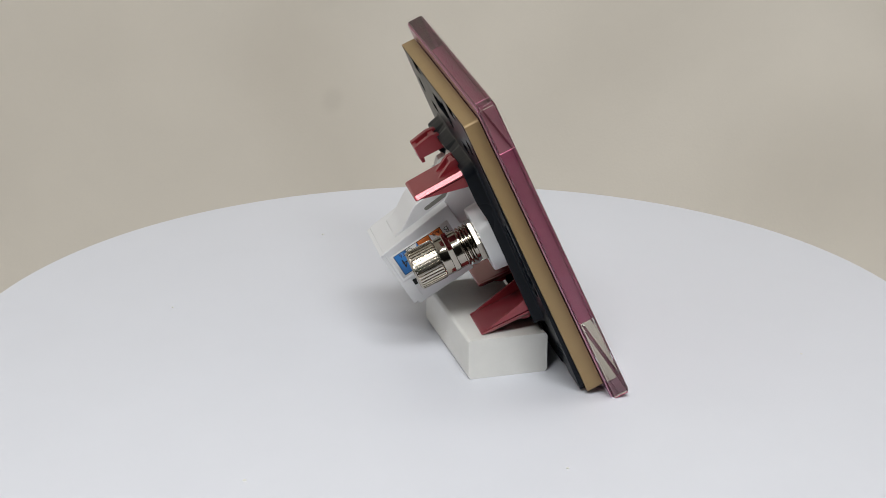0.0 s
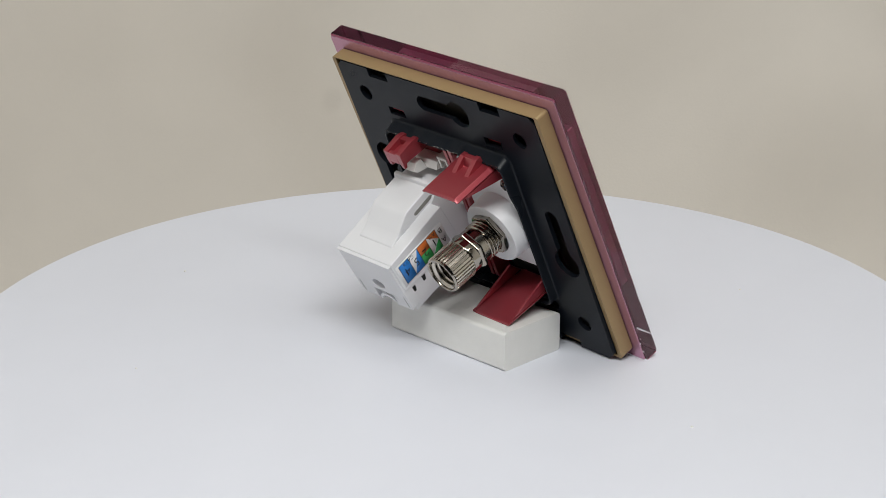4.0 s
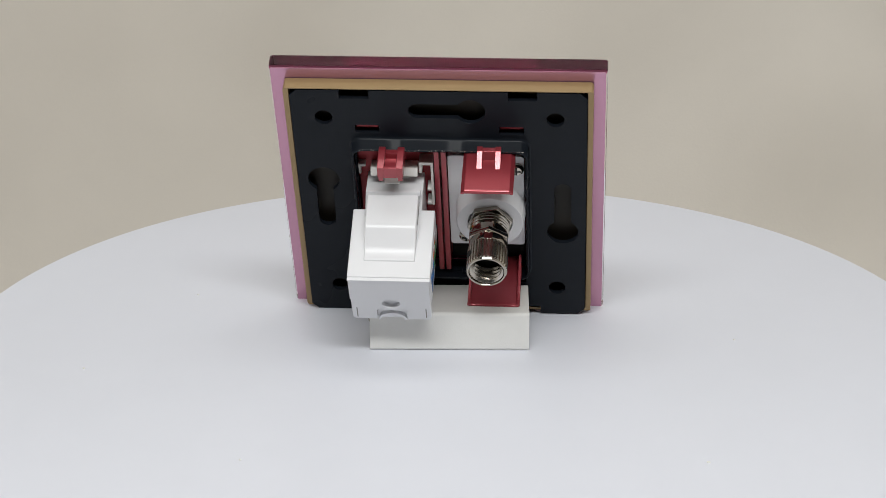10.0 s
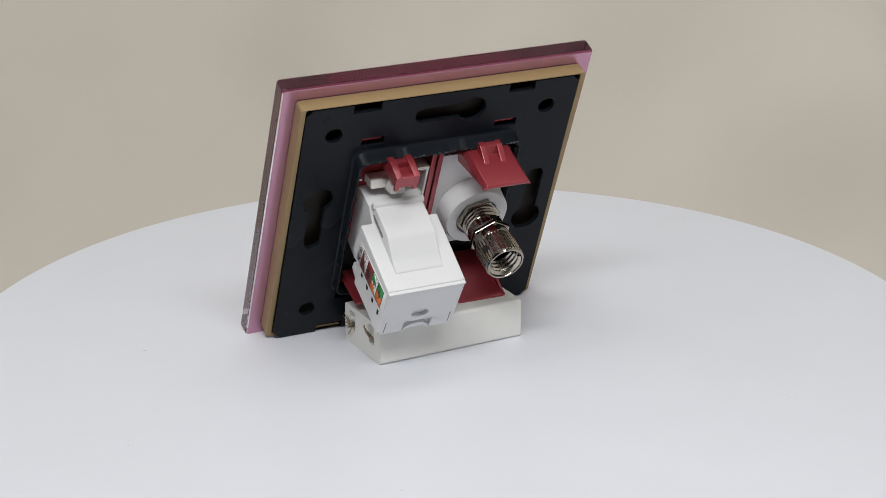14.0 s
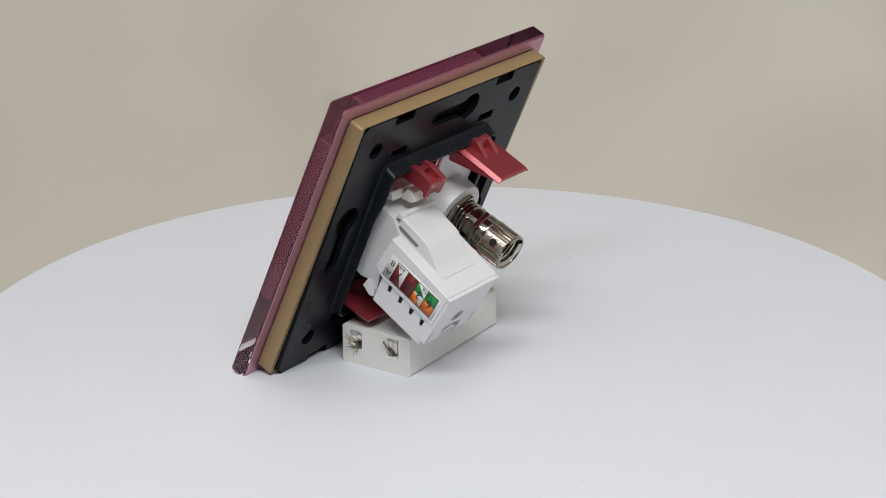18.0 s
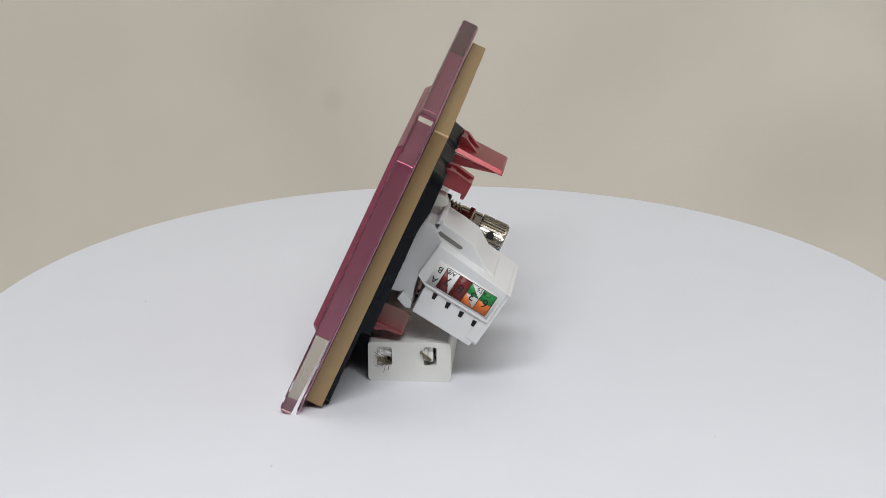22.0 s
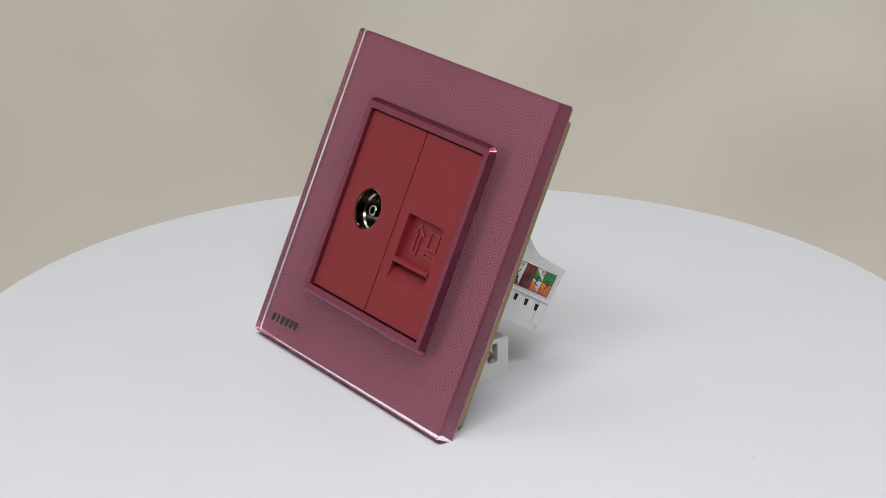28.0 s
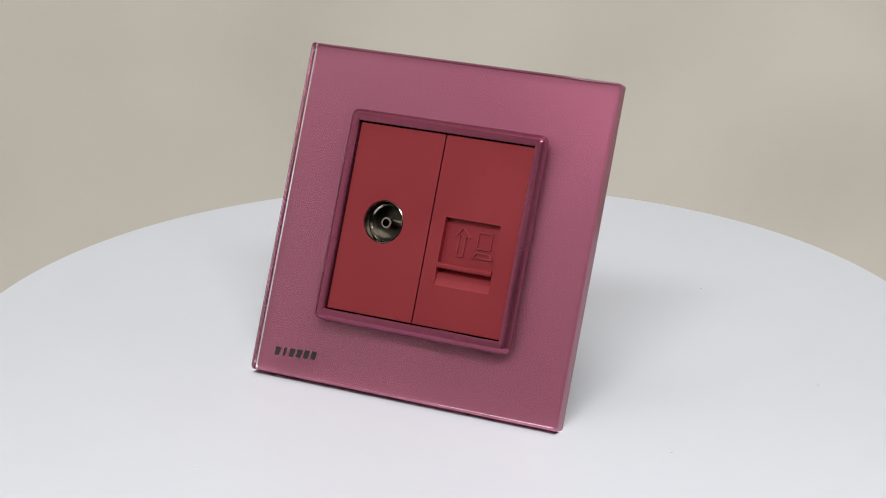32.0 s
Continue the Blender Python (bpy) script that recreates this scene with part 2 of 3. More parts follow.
# ---- turntable ----
def build_turntable():
    table = new("turntable")
    tagged(table, "round white turntable with a smooth laminate top", "turntable")
    loop = []
    for k in range(160):
        a = 2 * math.pi * k / 160
        r = 125.7
        loop.append((r * math.cos(a), r * math.sin(a)))
    bm = bmesh.new()
    rows = []
    for r, z in ((0.0, -3.5), (0.94, -3.5), (0.995, -3.2), (1.0, -2.8), (1.0, -0.4), (0.998, -0.1), (0.994, 0.0)) + tuple((0.98 - 0.04 * k, 0.0) for k in range(25)):
        row = []
        for x, y in loop:
            px, py = x * max(r, 0.004), y * max(r, 0.004)
            row.append(bm.verts.new((px * MM, py * MM, z * MM)))
        rows.append(row)
    for p, q in zip(rows, rows[1:]):
        for k in range(160):
            bm.faces.new((p[k], p[(k + 1) % 160], q[(k + 1) % 160], q[k]))
    bm.faces.new(rows[0])
    bm.faces.new(rows[-1][::-1])
    part("top_disc", bm, M_TABLE, table, "white laminate disc")
    for u, v, r in ((62, -58, 0.5), (-41, -66, 0.35), (70, 12, 0.4), (-70, 30, 0.35), (20, 84, 0.4), (-88, -20, 0.4)):
        z = 0.0
        part("dust_speck", lathe(u, v, [(0.05, z - 0.05), (r, z - 0.02), (r * 0.7, z + 0.22), (0.05, z + 0.3)], 7), M_CERAMIC, table)
    part("base_drum", lathe(0, 0, [(0.1, -119), (88, -119), (90, -117), (90, -14), (60, -12), (58, -4.2), (0.1, -4.2)], 64), M_RUBBER, table, "dark round base drum")
    return table


# ---- the wall socket: u to the right seen from behind, v up the panel, w out of its back ----
def build_socket():
    sock = new("wall_socket")
    tagged(sock, "mauve glass wall socket with two outlets, leaning on a block", "wall socket")
    # glass front: a clear slab with ground edges, lacquered on its back
    bm = bmesh.new()
    rows = []
    for inset, w in ((0.5, -0.95), (0.12, -0.72), (0.0, -0.45), (0.0, 2.85), (0.12, 3.1), (0.45, 3.3)):
        rows.append([bm.verts.new((x * MM, y * MM, w * MM)) for x, y in rect(-40.2 + inset, 40.2 - inset, -40.3 + inset, 40.0 - inset, 0.7, 4)])
    for w in (3.3, -0.95):
        rows.append([bm.verts.new((x * MM, y * MM, w * MM)) for x, y in rect(-23.9, 23.9, -23.9, 23.9, 0.3, 4)])
    for p, q in zip(rows, rows[1:] + rows[:1]):
        for k in range(20):
            bm.faces.new((p[k], p[(k + 1) % 20], q[(k + 1) % 20], q[k]))
    glass = part("glass_panel", bm, M_GLASS, sock, "clear glass square with ground edges, lacquered mauve on its back", 12)
    glass.visible_shadow = False
    glass.modifiers.clear()
    for p in glass.data.polygons:
        p.use_smooth = False
    glass.data.materials.append(M_PAINT)
    for p in glass.data.polygons:
        if p.center.z > (3.15 if p.center.y > 38 * MM else 3.25) * MM or max(abs(p.center.x), abs(p.center.y)) < 24.0 * MM:
            p.material_index = 1
    part("back_coat", sheet([rect(-39.8, 39.8, -39.9, 39.5, 0.4, 3), rect(-24, 24, -24, 24)[::-1]], 3.33, 3.5), M_BACKPAINT, glass, "pale lavender coat on the back")
    # added strip that blocks light below the glass, which casts no shadow itself
    part("edge_shadow_strip", box(-39.9, 39.9, -40.42, -40.33, -0.55, 3.45), M_PAINT, glass, "mauve strip added under the lower edge to cast the contact shadow")
    # brand mark as six plain slanted bars
    for k in range(6):
        u = 33.7 - k * 1.95
        wd = 0.5 if k == 1 else 0.78
        q = [(u + wd - 0.15, -36.0 + 0.11 * k), (u + wd + 0.25 - 0.6, -34.0 + 0.11 * k), (u - wd - 0.2, -34.0 + 0.11 * k), (u - wd + 0.2, -36.0 + 0.11 * k)]
        part("mark_bar", sheet([q], -1.0, -0.965), M_PRINT, glass)
    # raised inner frame
    bm = bmesh.new()
    prof = [(25.6, -0.93), (25.5, -1.2), (24.6, -2.1), (24.3, -2.25), (23.1, -2.25), (22.85, -2.1), (22.8, 3.0), (23.8, 3.0), (23.8, -0.93)]
    rows = []
    for half, w in prof:
        rr = max(0.15, half - 24.2 + 0.35) if half > 23.5 else 0.15
        rows.append([bm.verts.new((x * MM, y * MM, w * MM)) for x, y in rect(-half, half, -half, half, rr, 3)])
    for p, q in zip(rows, rows[1:] + rows[:1]):
        for k in range(len(p)):
            bm.faces.new((p[k], p[(k + 1) % len(p)], q[(k + 1) % len(p)], q[k]))
    part("inner_frame", ease(bm, 0.12, 2, 30), M_FRAME, sock, "raised mauve plastic frame round the inserts", 50)
    # aerial insert (u > 0) and network insert (u < 0)
    aerial = part("aerial_insert", sheet([rect(0.17, 22.5, -22.5, 22.5, 0.2, 2), ring_loop(12.1, -0.2, 5.2, 40)[::-1]], -1.3, 2.2, 0.12), M_RED, sock, "matte red insert with a round aerial outlet")
    part("outlet_rim", lathe(12.1, -0.2, [(5.18, -0.95), (5.18, 6.0), (4.72, 6.0), (4.72, -0.6), (4.92, -1.05)], 40, True), M_NICKEL, aerial, "shiny nickel outlet rim")
    part("outlet_lining", lathe(12.1, -0.2, [(4.69, 1.4), (4.69, 5.6), (4.3, 5.6), (4.3, 1.8)], 36, True), M_NICKEL, aerial)
    part("outlet_floor", lathe(12.1, -0.2, [(0.1, 4.5), (4.66, 4.5), (4.66, 5.1), (0.1, 5.1)], 32), M_DARKMETAL, aerial, "dark metal floor of the outlet")
    part("centre_pin", lathe(12.1, -0.2, [(1.4, 5.6), (1.4, 0.5), (1.25, 0.35), (0.9, 0.35), (0.8, 0.5), (0.8, 5.6)], 24, True), M_NICKEL, aerial, "nickel centre contact")
    net = part("network_insert", sheet([rect(-22.5, -0.17, -22.5, 22.5, 0.2, 2), rect(-17.8, -3.7, -12.6, 3.4, 0.15, 2)[::-1]], -1.3, 2.2, 0.12), M_RED, sock, "matte red insert with a shuttered network outlet")
    part("shutter", box(-17.9, -3.6, -7.6, 3.6, 0.35, 2.2, 0.1), M_RED, net)
    part("shutter_lip", prism([(-7.2, 1.4), (-7.2, -1.3), (-7.5, -1.7), (-8.3, -1.7), (-8.6, -1.3), (-8.6, 1.4)], -17.75, -3.75, 0.12), M_RED, net, "finger lip of the shutter")
    part("shutter_ramp", prism([(-8.55, 0.7), (-12.7, -1.25), (-12.7, 2.2), (-8.55, 2.2)], -17.8, -3.7), M_RED, net)

    def stroke(name, pts, wid=0.17, close=True):
        bm2 = bmesh.new()
        n = len(pts)
        for i in range(n if close else n - 1):
            p, q = Vector((*pts[i], 0)), Vector((*pts[(i + 1) % n], 0))
            d = (q - p).normalized()
            s = Vector((-d.y, d.x, 0)) * wid
            vs = [p - d * wid - s, q + d * wid - s, q + d * wid + s, p - d * wid + s]
            lo = [bm2.verts.new((x.x * MM, x.y * MM, 0.40 * MM)) for x in vs]
            hi = [bm2.verts.new((x.x * MM, x.y * MM, (0.02 - 0.004 * i) * MM)) for x in vs]
            bm2.faces.new(hi)
            for k in range(4):
                bm2.faces.new((lo[k], lo[(k + 1) % 4], hi[(k + 1) % 4], hi[k]))
        part(name, bm2, M_CLIP, net)

    stroke("arrow_relief", [(-8.0, 1.6), (-6.4, -0.4), (-7.4, -0.4), (-7.4, -5.0), (-9.0, -5.0), (-9.0, -0.4), (-10.0, -0.4)])
    stroke("screen_relief", [(-12.2, 1.2), (-15.6, 1.2), (-15.6, -2.6), (-12.2, -2.6)])
    stroke("keyboard_relief", [(-12.3, -3.6), (-15.5, -3.6), (-16.3, -4.8), (-11.6, -4.8)])
    # gold tray behind the glass
    def gold_lean(bm5):
        for vert in bm5.verts:
            if vert.co.z > 6.0 * MM:
                vert.co.z += max(0.0, -0.012 * vert.co.y)
        return bm5

    part("gold_tray", gold_lean(join(sheet([rect(-36.8, 36.8, -36.8, 37.0, 0.8, 4), rect(-35.5, 35.5, -36.0, 36.7, 0.5, 2)[::-1]], 3.7, 7.3, 0.2))), M_GOLD, sock, "gold coloured plastic tray")
    # tray floor painted dark for the shade seen through the keyholes
    part("tray_floor", sheet([rect(-35.6, 35.6, -36.1, 36.8), rect(-22.9, 22.9, -22.9, 22.9)[::-1]], 3.72, 4.3), M_TRAYFLOOR, sock, "floor of the gold tray, coloured dark for the shade inside")
    # the plate sits a touch further out at the bottom
    def lean(bm4, above=5.0):
        for vert in bm4.verts:
            if vert.co.z > above * MM:
                vert.co.z -= (0.25 * MM + 0.0214 * vert.co.y)
        return bm4

    # steel mounting plate
    outer = [(-33.6, 36.4), (-23.5, 36.4), (-23.5, 34.0), (-16.4, 34.0), (-16.4, 36.4), (16.6, 36.4), (16.6, 34.0), (23.5, 34.0), (23.5, 36.4), (33.6, 36.4),
             (35.3, 34.7), (35.3, -35.0), (33.6, -36.7), (24.0, -36.7), (24.0, -34.4), (17.0, -34.4), (17.0, -36.7), (-17.0, -36.7), (-17.0, -34.4), (-24.0, -34.4), (-24.0, -36.7), (-33.6, -36.7), (-35.3, -35.0), (-35.3, 34.7)]
    holes = [ring_loop(x, y, 2.15, 24) for x, y in ((-27.6, 28.1), (27.8, 28.3), (-27.4, -27.9), (28.2, -27.5))]
    holes += [keyhole(7.6, 30.5, 3.6, 2.15, 14.8, -1, 0), keyhole(-29.0, 8.2, 3.9, 2.1, 15.3, 0, -1), keyhole(29.6, -8.0, 3.9, 2.1, 16.0, 0, 1), keyhole(-7.6, -30.4, 3.6, 2.15, 14.8, 1, 0)]
    holes += [rect(-20.2, -14.4, 23.6, 25.9), rect(14.4, 20.3, 23.6, 25.9), rect(-20.2, -14.4, -25.9, -23.6), rect(14.4, 20.3, -25.9, -23.6)]
    holes += [rect(-20.4, 20.4, -21.9, 21.9, 1.6, 4)]
    plate = part("mounting_plate", lean(sheet([outer[::-1]] + [hh[::-1] for hh in holes], 7.2, 8.4, 0.12)), M_STEEL, sock, "dark lacquered steel mounting plate with keyhole slots")
    def dense(loop, step):
        """A loop with points no further apart than step."""
        out = []
        for (x0, y0), (x1, y1) in zip(loop, loop[1:] + loop[:1]):
            n = max(1, int(math.hypot(x1 - x0, y1 - y0) / step))
            out += [(x0 + (x1 - x0) * j / n, y0 + (y1 - y0) * j / n) for j in range(n)]
        return out

    bm = bmesh.new()
    rows = []
    base = dense(rect(-21.4, 21.4, -22.9, 22.9, 2.4, 6), 0.7)
    for up, side, w in ((-0.5, 0.5, 8.38), (-0.9, 0.2, 8.55), (-1.2, 0.05, 8.95), (-1.9, -0.1, 11.5), (-2.05, -0.25, 11.72), (-2.35, -0.5, 11.75), (-2.55, -0.7, 11.5), (-2.6, -0.78, 7.4)):
        row = []
        for x, y in base:
            low = 1.0 if y > 14 else 0.75 + 0.25 * max(0.0, (y - 8) / 6)
            chip = 0.10 * noise.noise(Vector((x * 0.8, y * 0.8, 3.0))) + 0.07 * noise.noise(Vector((x * 2.3, y * 2.3, 7.0)))
            if 11.2 < w and y > 20 and (-12.0 < x < -9.0 or 2.0 < x < 6.0):
                chip -= 0.55
            k = chip if w > 9 else 0.0
            sx = (21.4 + side + k * 0.6) / 21.4
            sy = (22.9 + (up if y > 0 else side) + k * 0.6) / 22.9
            row.append(bm.verts.new((x * sx * MM, y * sy * MM, (8.38 + (w - 8.38) * low + k if w > 8.38 else w) * MM)))
        rows.append(row)
    for p, q in zip(rows, rows[1:]):
        for k in range(len(p)):
            bm.faces.new((p[k], p[(k + 1) % len(p)], q[(k + 1) % len(p)], q[k]))
    part("collar", lean(bm), M_STEEL, plate, "raised rolled edge round the opening", 60)
    # bare flecks where the lacquer has worn off the rolled edge
    rnd = random.Random(11)
    flecks = []
    for _ in range(70):
        u = rnd.uniform(-20.0, 20.0)
        big = rnd.random() < 0.25 or abs(u) > 18.5
        du, dv = rnd.uniform(0.15, 0.55 if big else 0.3), rnd.uniform(0.06, 0.14)
        v, w = 20.86 + rnd.uniform(-0.12, 0.14), 11.62 + rnd.uniform(-0.06, 0.05)
        flecks.append(box(u, u + du, v, v + dv, w, w + 0.12))
    part("edge_wear", lean(join(*flecks)), M_THREAD, plate, "bright worn flecks on the rolled edge")
    for u0, u1 in ((-17.6, -4.8), (4.2, 18.6)):
        part("collar_lip", box(u0, u1, -22.2, -21.2, 8.6, 9.9, 0.2), M_STEEL, plate)
    for uu in (-19.9, 14.7):
        for vv in (24.4, -25.0):
            part("tab_bar", box(uu, uu + 5.3, vv, vv + 0.7, 4.3, 6.6, 0.1), M_RED, sock)
    # red bodies inside the opening
    part("insert_back", join(box(-20.1, -1.6, -8.0, 20.8, 5.2, 6.2), box(1.6, 20.1, -12.3, 20.8, 5.2, 6.2)), M_RED, sock)
    # boxes coloured near black for the shade in the hollow
    part("hollow_shade", join(box(-20.1, -1.6, -20.8, -8.1, 3.6, 4.4), box(1.6, 20.1, -20.8, -12.4, 3.6, 4.4)), M_RECESS_SHADE, sock, "near-black boxes painted as the shaded hollow below the outlets")
    part("centre_rib", box(-1.5, -0.25, -20.8, 20.8, 5.2, 9.6, 0.15), M_CLIP, sock)
    part("centre_rib", box(0.25, 1.5, -20.8, 20.8, 5.2, 9.6, 0.15), M_CLIP, sock)
    # aerial connector
    backing = part("aerial_backing", sheet([rect(1.7, 20.2, -12.4, 17.4, 0.8, 3)], 6.2, 8.6, 0.25), M_WHITE, sock, "white plastic plate behind the aerial outlet")
    part("socket_boss", lathe(12.0, 0.1, [(8.7, 8.4), (8.3, 13.4), (8.0, 13.8), (5.5, 13.8), (5.5, 8.4)], 48, True), M_WHITE, backing, "round white boss")
    for u, v in ((18.4, 13.6), (5.6, -9.2)):
        screw = part("screw", lathe(u, v, [(0.1, 8.5), (1.75, 8.5), (1.75, 9.3), (1.3, 9.8), (0.1, 9.95)], 20), M_NICKEL, sock, "small bright screw")
        # cross recess drawn as near-black bars, its shade painted on
        part("screw_slot_shade", join(box(u - 1.1, u + 1.1, v - 0.2, v + 0.2, 9.7, 9.98), box(u - 0.2, u + 0.2, v - 1.1, v + 1.1, 9.7, 9.97)), M_RECESS_SHADE, screw)
    cu, cv = 12.0, 0.6
    hexa = [(cu + 5.7 * math.cos(math.pi / 3 * k + 0.2), cv + 5.7 * math.sin(math.pi / 3 * k + 0.2)) for k in range(6)]
    conn = part("aerial_connector", join(lathe(cu, cv, [(0.1, 13.8), (4.3, 13.8), (4.3, 18.4), (4.65, 18.7), (4.65, 20.6), (0.1, 20.6)], 40), spiral(cu, cv, 15.6, 18.6, 4.3, 0.95, 0.55, 30)), M_NICKEL, sock, "nickel aerial connector with a threaded barrel", 40)
    part("lock_nut", sheet([hexa], 13.7, 15.3, 0.3), M_NICKEL, conn, "hexagonal nickel lock nut")
    hexb = [(cu + 5.4 * math.cos(math.pi / 3 * k + 0.5), cv + 5.4 * math.sin(math.pi / 3 * k + 0.5)) for k in range(6)]
    part("hex_collar", sheet([hexb], 20.5, 22.1, 0.35), M_NICKEL, conn, "nickel hexagon collar")
    part("cap_neck", lathe(cu, cv, [(3.9, 22.0), (4.7, 22.1), (4.7, 23.9), (4.4, 24.4), (3.7, 24.4), (3.7, 22.0)], 40, True), M_NICKEL, conn)
    part("knurled_cap", lathe(cu, cv, [(4.25, 24.3), (4.6, 24.3), (4.82, 24.6), (4.82, 30.6), (4.6, 30.9), (4.3, 30.9), (4.25, 30.6)], 288, True, 0.26, 36), M_THREAD, conn, "knurled nickel cap with an open threaded end", 20)
    part("cap_rim", lathe(cu, cv, [(4.75, 30.6), (4.85, 31.0), (4.65, 31.35), (4.3, 31.35), (4.1, 31.0), (4.1, 30.4)], 48, True), M_NICKEL, conn)
    part("cap_thread", spiral(cu, cv, 25.6, 30.7, 4.08, 1.25, -0.7, 40), M_THREAD, conn, "", 60)
    part("cap_bore", lathe(cu, cv, [(4.08, 25.0), (4.2, 25.0), (4.2, 30.4), (4.08, 30.4)], 40, True), M_DARKMETAL, conn)
    # floor coloured near black for the shade deep in the bore
    part("cap_floor", lathe(cu, cv, [(0.1, 24.6), (4.1, 24.6), (4.1, 25.1), (0.1, 25.1)], 24), M_RECESS_SHADE, conn)
    part("bore_pin", lathe(cu, cv, [(0.1, 25.0), (1.2, 25.0), (1.2, 26.2), (0.9, 26.5), (0.1, 26.5)], 20), M_DARKMETAL, conn)
    a = radians(151)
    # no hole is cut: a disc coloured near black gives its shade
    bm = lathe(0, 0, [(0.1, -0.3), (0.95, -0.3), (0.95, 0.12), (0.1, 0.12)], 18)
    bmesh.ops.transform(bm, matrix=Matrix.Translation(((cu + 4.95 * math.cos(a)) * MM, (cv + 4.95 * math.sin(a)) * MM, 27.6 * MM)) @ Matrix.Rotation(a, 4, "Z") @ Matrix.Rotation(math.pi / 2, 4, "Y"), verts=bm.verts)
    part("grub_hole_shade", bm, M_RECESS_SHADE, conn, "near-black disc painted as the shaded grub screw hole")

    # release tongues and clips
    def big_tongue(sign, u0, u1, name, end=23.6):
        f = lambda pts: [(sign * v, w) for v, w in pts]
        t = part(name, prism(f([(19.0, 6.0), (20.6, 6.0), (20.3, 12.0), (19.9, end - 0.4), (19.5, end + 0.1), (18.9, end), (18.7, end - 1.1)]), u0 + 0.75, u1 - 0.75, 0.25, 2), M_CLIP, sock, "pearly red release tongue")
        m = (u0 + u1) / 2
        for inner, outer in ((u0 + 0.8, u0), (u1 - 0.8, u1)):
            bm6 = bmesh.new()
            ends = [[bm6.verts.new((uu * MM, sign * v * MM, w * MM)) for uu, v in ((inner, top - 0.02), (outer, low + 0.25), (outer, low), (inner, low))] for w, top, low in ((8.5, 20.45, 19.2), (end - 0.5, 19.85, 18.75), (end, 19.5, 18.85))]
            for p, q in zip(ends, ends[1:]):
                for k in range(4):
                    bm6.faces.new((p[k], p[(k + 1) % 4], q[(k + 1) % 4], q[k]))
            bm6.faces.new(ends[0])
            bm6.faces.new(ends[-1])
            part("tongue_chamfer", bm6, M_CLIP, t, "", 20)
        for uu in (m - 2.9, m + 1.5):
            part("tongue_rib", prism(f([(20.2, 10.4), (22.5, 10.7), (22.4, 12.2), (20.0, 16.4)]), uu, uu + 1.4, 0.15), M_CLIP, t)
        part("tongue_bridge", prism(f([(20.2, 10.6), (22.4, 11.0), (22.2, 12.2), (20.2, 13.2)]), m - 1.6, m + 1.6, 0.1), M_CLIP, t)
        for uu in (u0 + 0.05, u1 - 0.75) if end > 20 else ():
            part("tongue_edge", prism(f([(18.9, 6.5), (15.6, 9.0), (18.6, end - 1.6)]), uu, uu + 0.7, 0.1), M_CLIP, t)
        return t

    big_tongue(1, 5.9, 18.3, "release_tongue")
    big_tongue(-1, 6.4, 19.4, "release_tongue")

    def small_clip(sign, u0, u1):
        f = lambda pts: [(sign * v, w) for v, w in pts]
        cpart = part("small_clip", prism(f([(17.4, 6.0), (20.0, 6.0), (20.0, 16.5), (17.6, 16.8)]), u0 + 0.3, u1 - 0.3, 0.15), M_CLIP, sock, "small pearly red spring clip")
        for uu in (u0, u1 - 1.7):
            part("clip_rib", prism(f([(17.6, 9.0), (21.6, 10.4), (21.9, 12.4), (20.9, 17.3), (17.6, 17.2)]), uu, uu + 1.7, 0.2), M_CLIP, cpart)
        part("clip_end", prism(f([(17.6, 16.2), (20.7, 16.2), (20.6, 17.25), (17.6, 17.25)]), u0 + 1.6, u1 - 1.6, 0.15), M_CLIP, cpart)
        part("clip_stop", prism(f([(19.8, 11.0), (21.4, 11.2), (21.4, 12.6), (19.8, 13.0)]), u0 + 1.6, u1 - 1.6, 0.1), M_CLIP, cpart)
        for uu in (u0 + 0.2, u1 - 1.3):
            part("clip_foot", prism(f([(17.7, 16.0), (17.7, 17.2), (16.4, 17.0), (16.4, 16.2)]), uu, uu + 1.1, 0.12), M_CLIP, cpart)

    small_clip(1, -14.4, -8.2)
    big_tongue(-1, -19.2, -6.2, "release_tongue", 18.0)

    # network jack
    jack = part("network_jack", prism([(6.5, 16.4), (2.7, 35.8), (-6.6, 34.6), (-4.4, 17.5), (-2.7, 14.8)], -21.0, -1.1, 0.3, 3), M_WHITE, sock, "white plastic network jack housing")
    part("jack_neck", prism([(9.6, 5.8), (9.2, 13.4), (6.4, 16.6), (-2.5, 15.2), (-6.6, 15.6), (-10.3, 16.4), (-9.4, 13.8), (-10.2, 10.8), (-9.0, 5.8)], -18.1, -4.2, 0.2), M_WHITE, jack, "white plastic neck of the jack")
    part("neck_bracket", join(box(-5.2, -1.75, 14.9, 15.8, 6.2, 9.6, 0.12), box(-5.2, -4.5, 12.2, 15.0, 6.2, 9.5, 0.12), box(-2.4, -1.78, 1.7, 15.0, 6.2, 9.55, 0.12), box(-3.6, -2.3, 1.7, 2.5, 6.2, 9.45, 0.1), box(-3.4, -2.3, 6.4, 7.1, 6.2, 9.45, 0.1)), M_IVORY, jack, "white bracket rail beside the neck")
    part("neck_bracket", join(box(-20.2, -18.4, 12.9, 13.6, 6.2, 8.2, 0.12), box(-20.2, -19.6, 10.4, 13.0, 6.2, 8.1, 0.12)), M_IVORY, jack)
    part("neck_foot", prism([(-8.6, 13.6), (-10.2, 16.4), (-11.9, 16.9), (-12.3, 15.6), (-11.0, 13.0)], -19.4, -3.4, 0.2), M_WHITE, jack, "hooked foot below the neck")
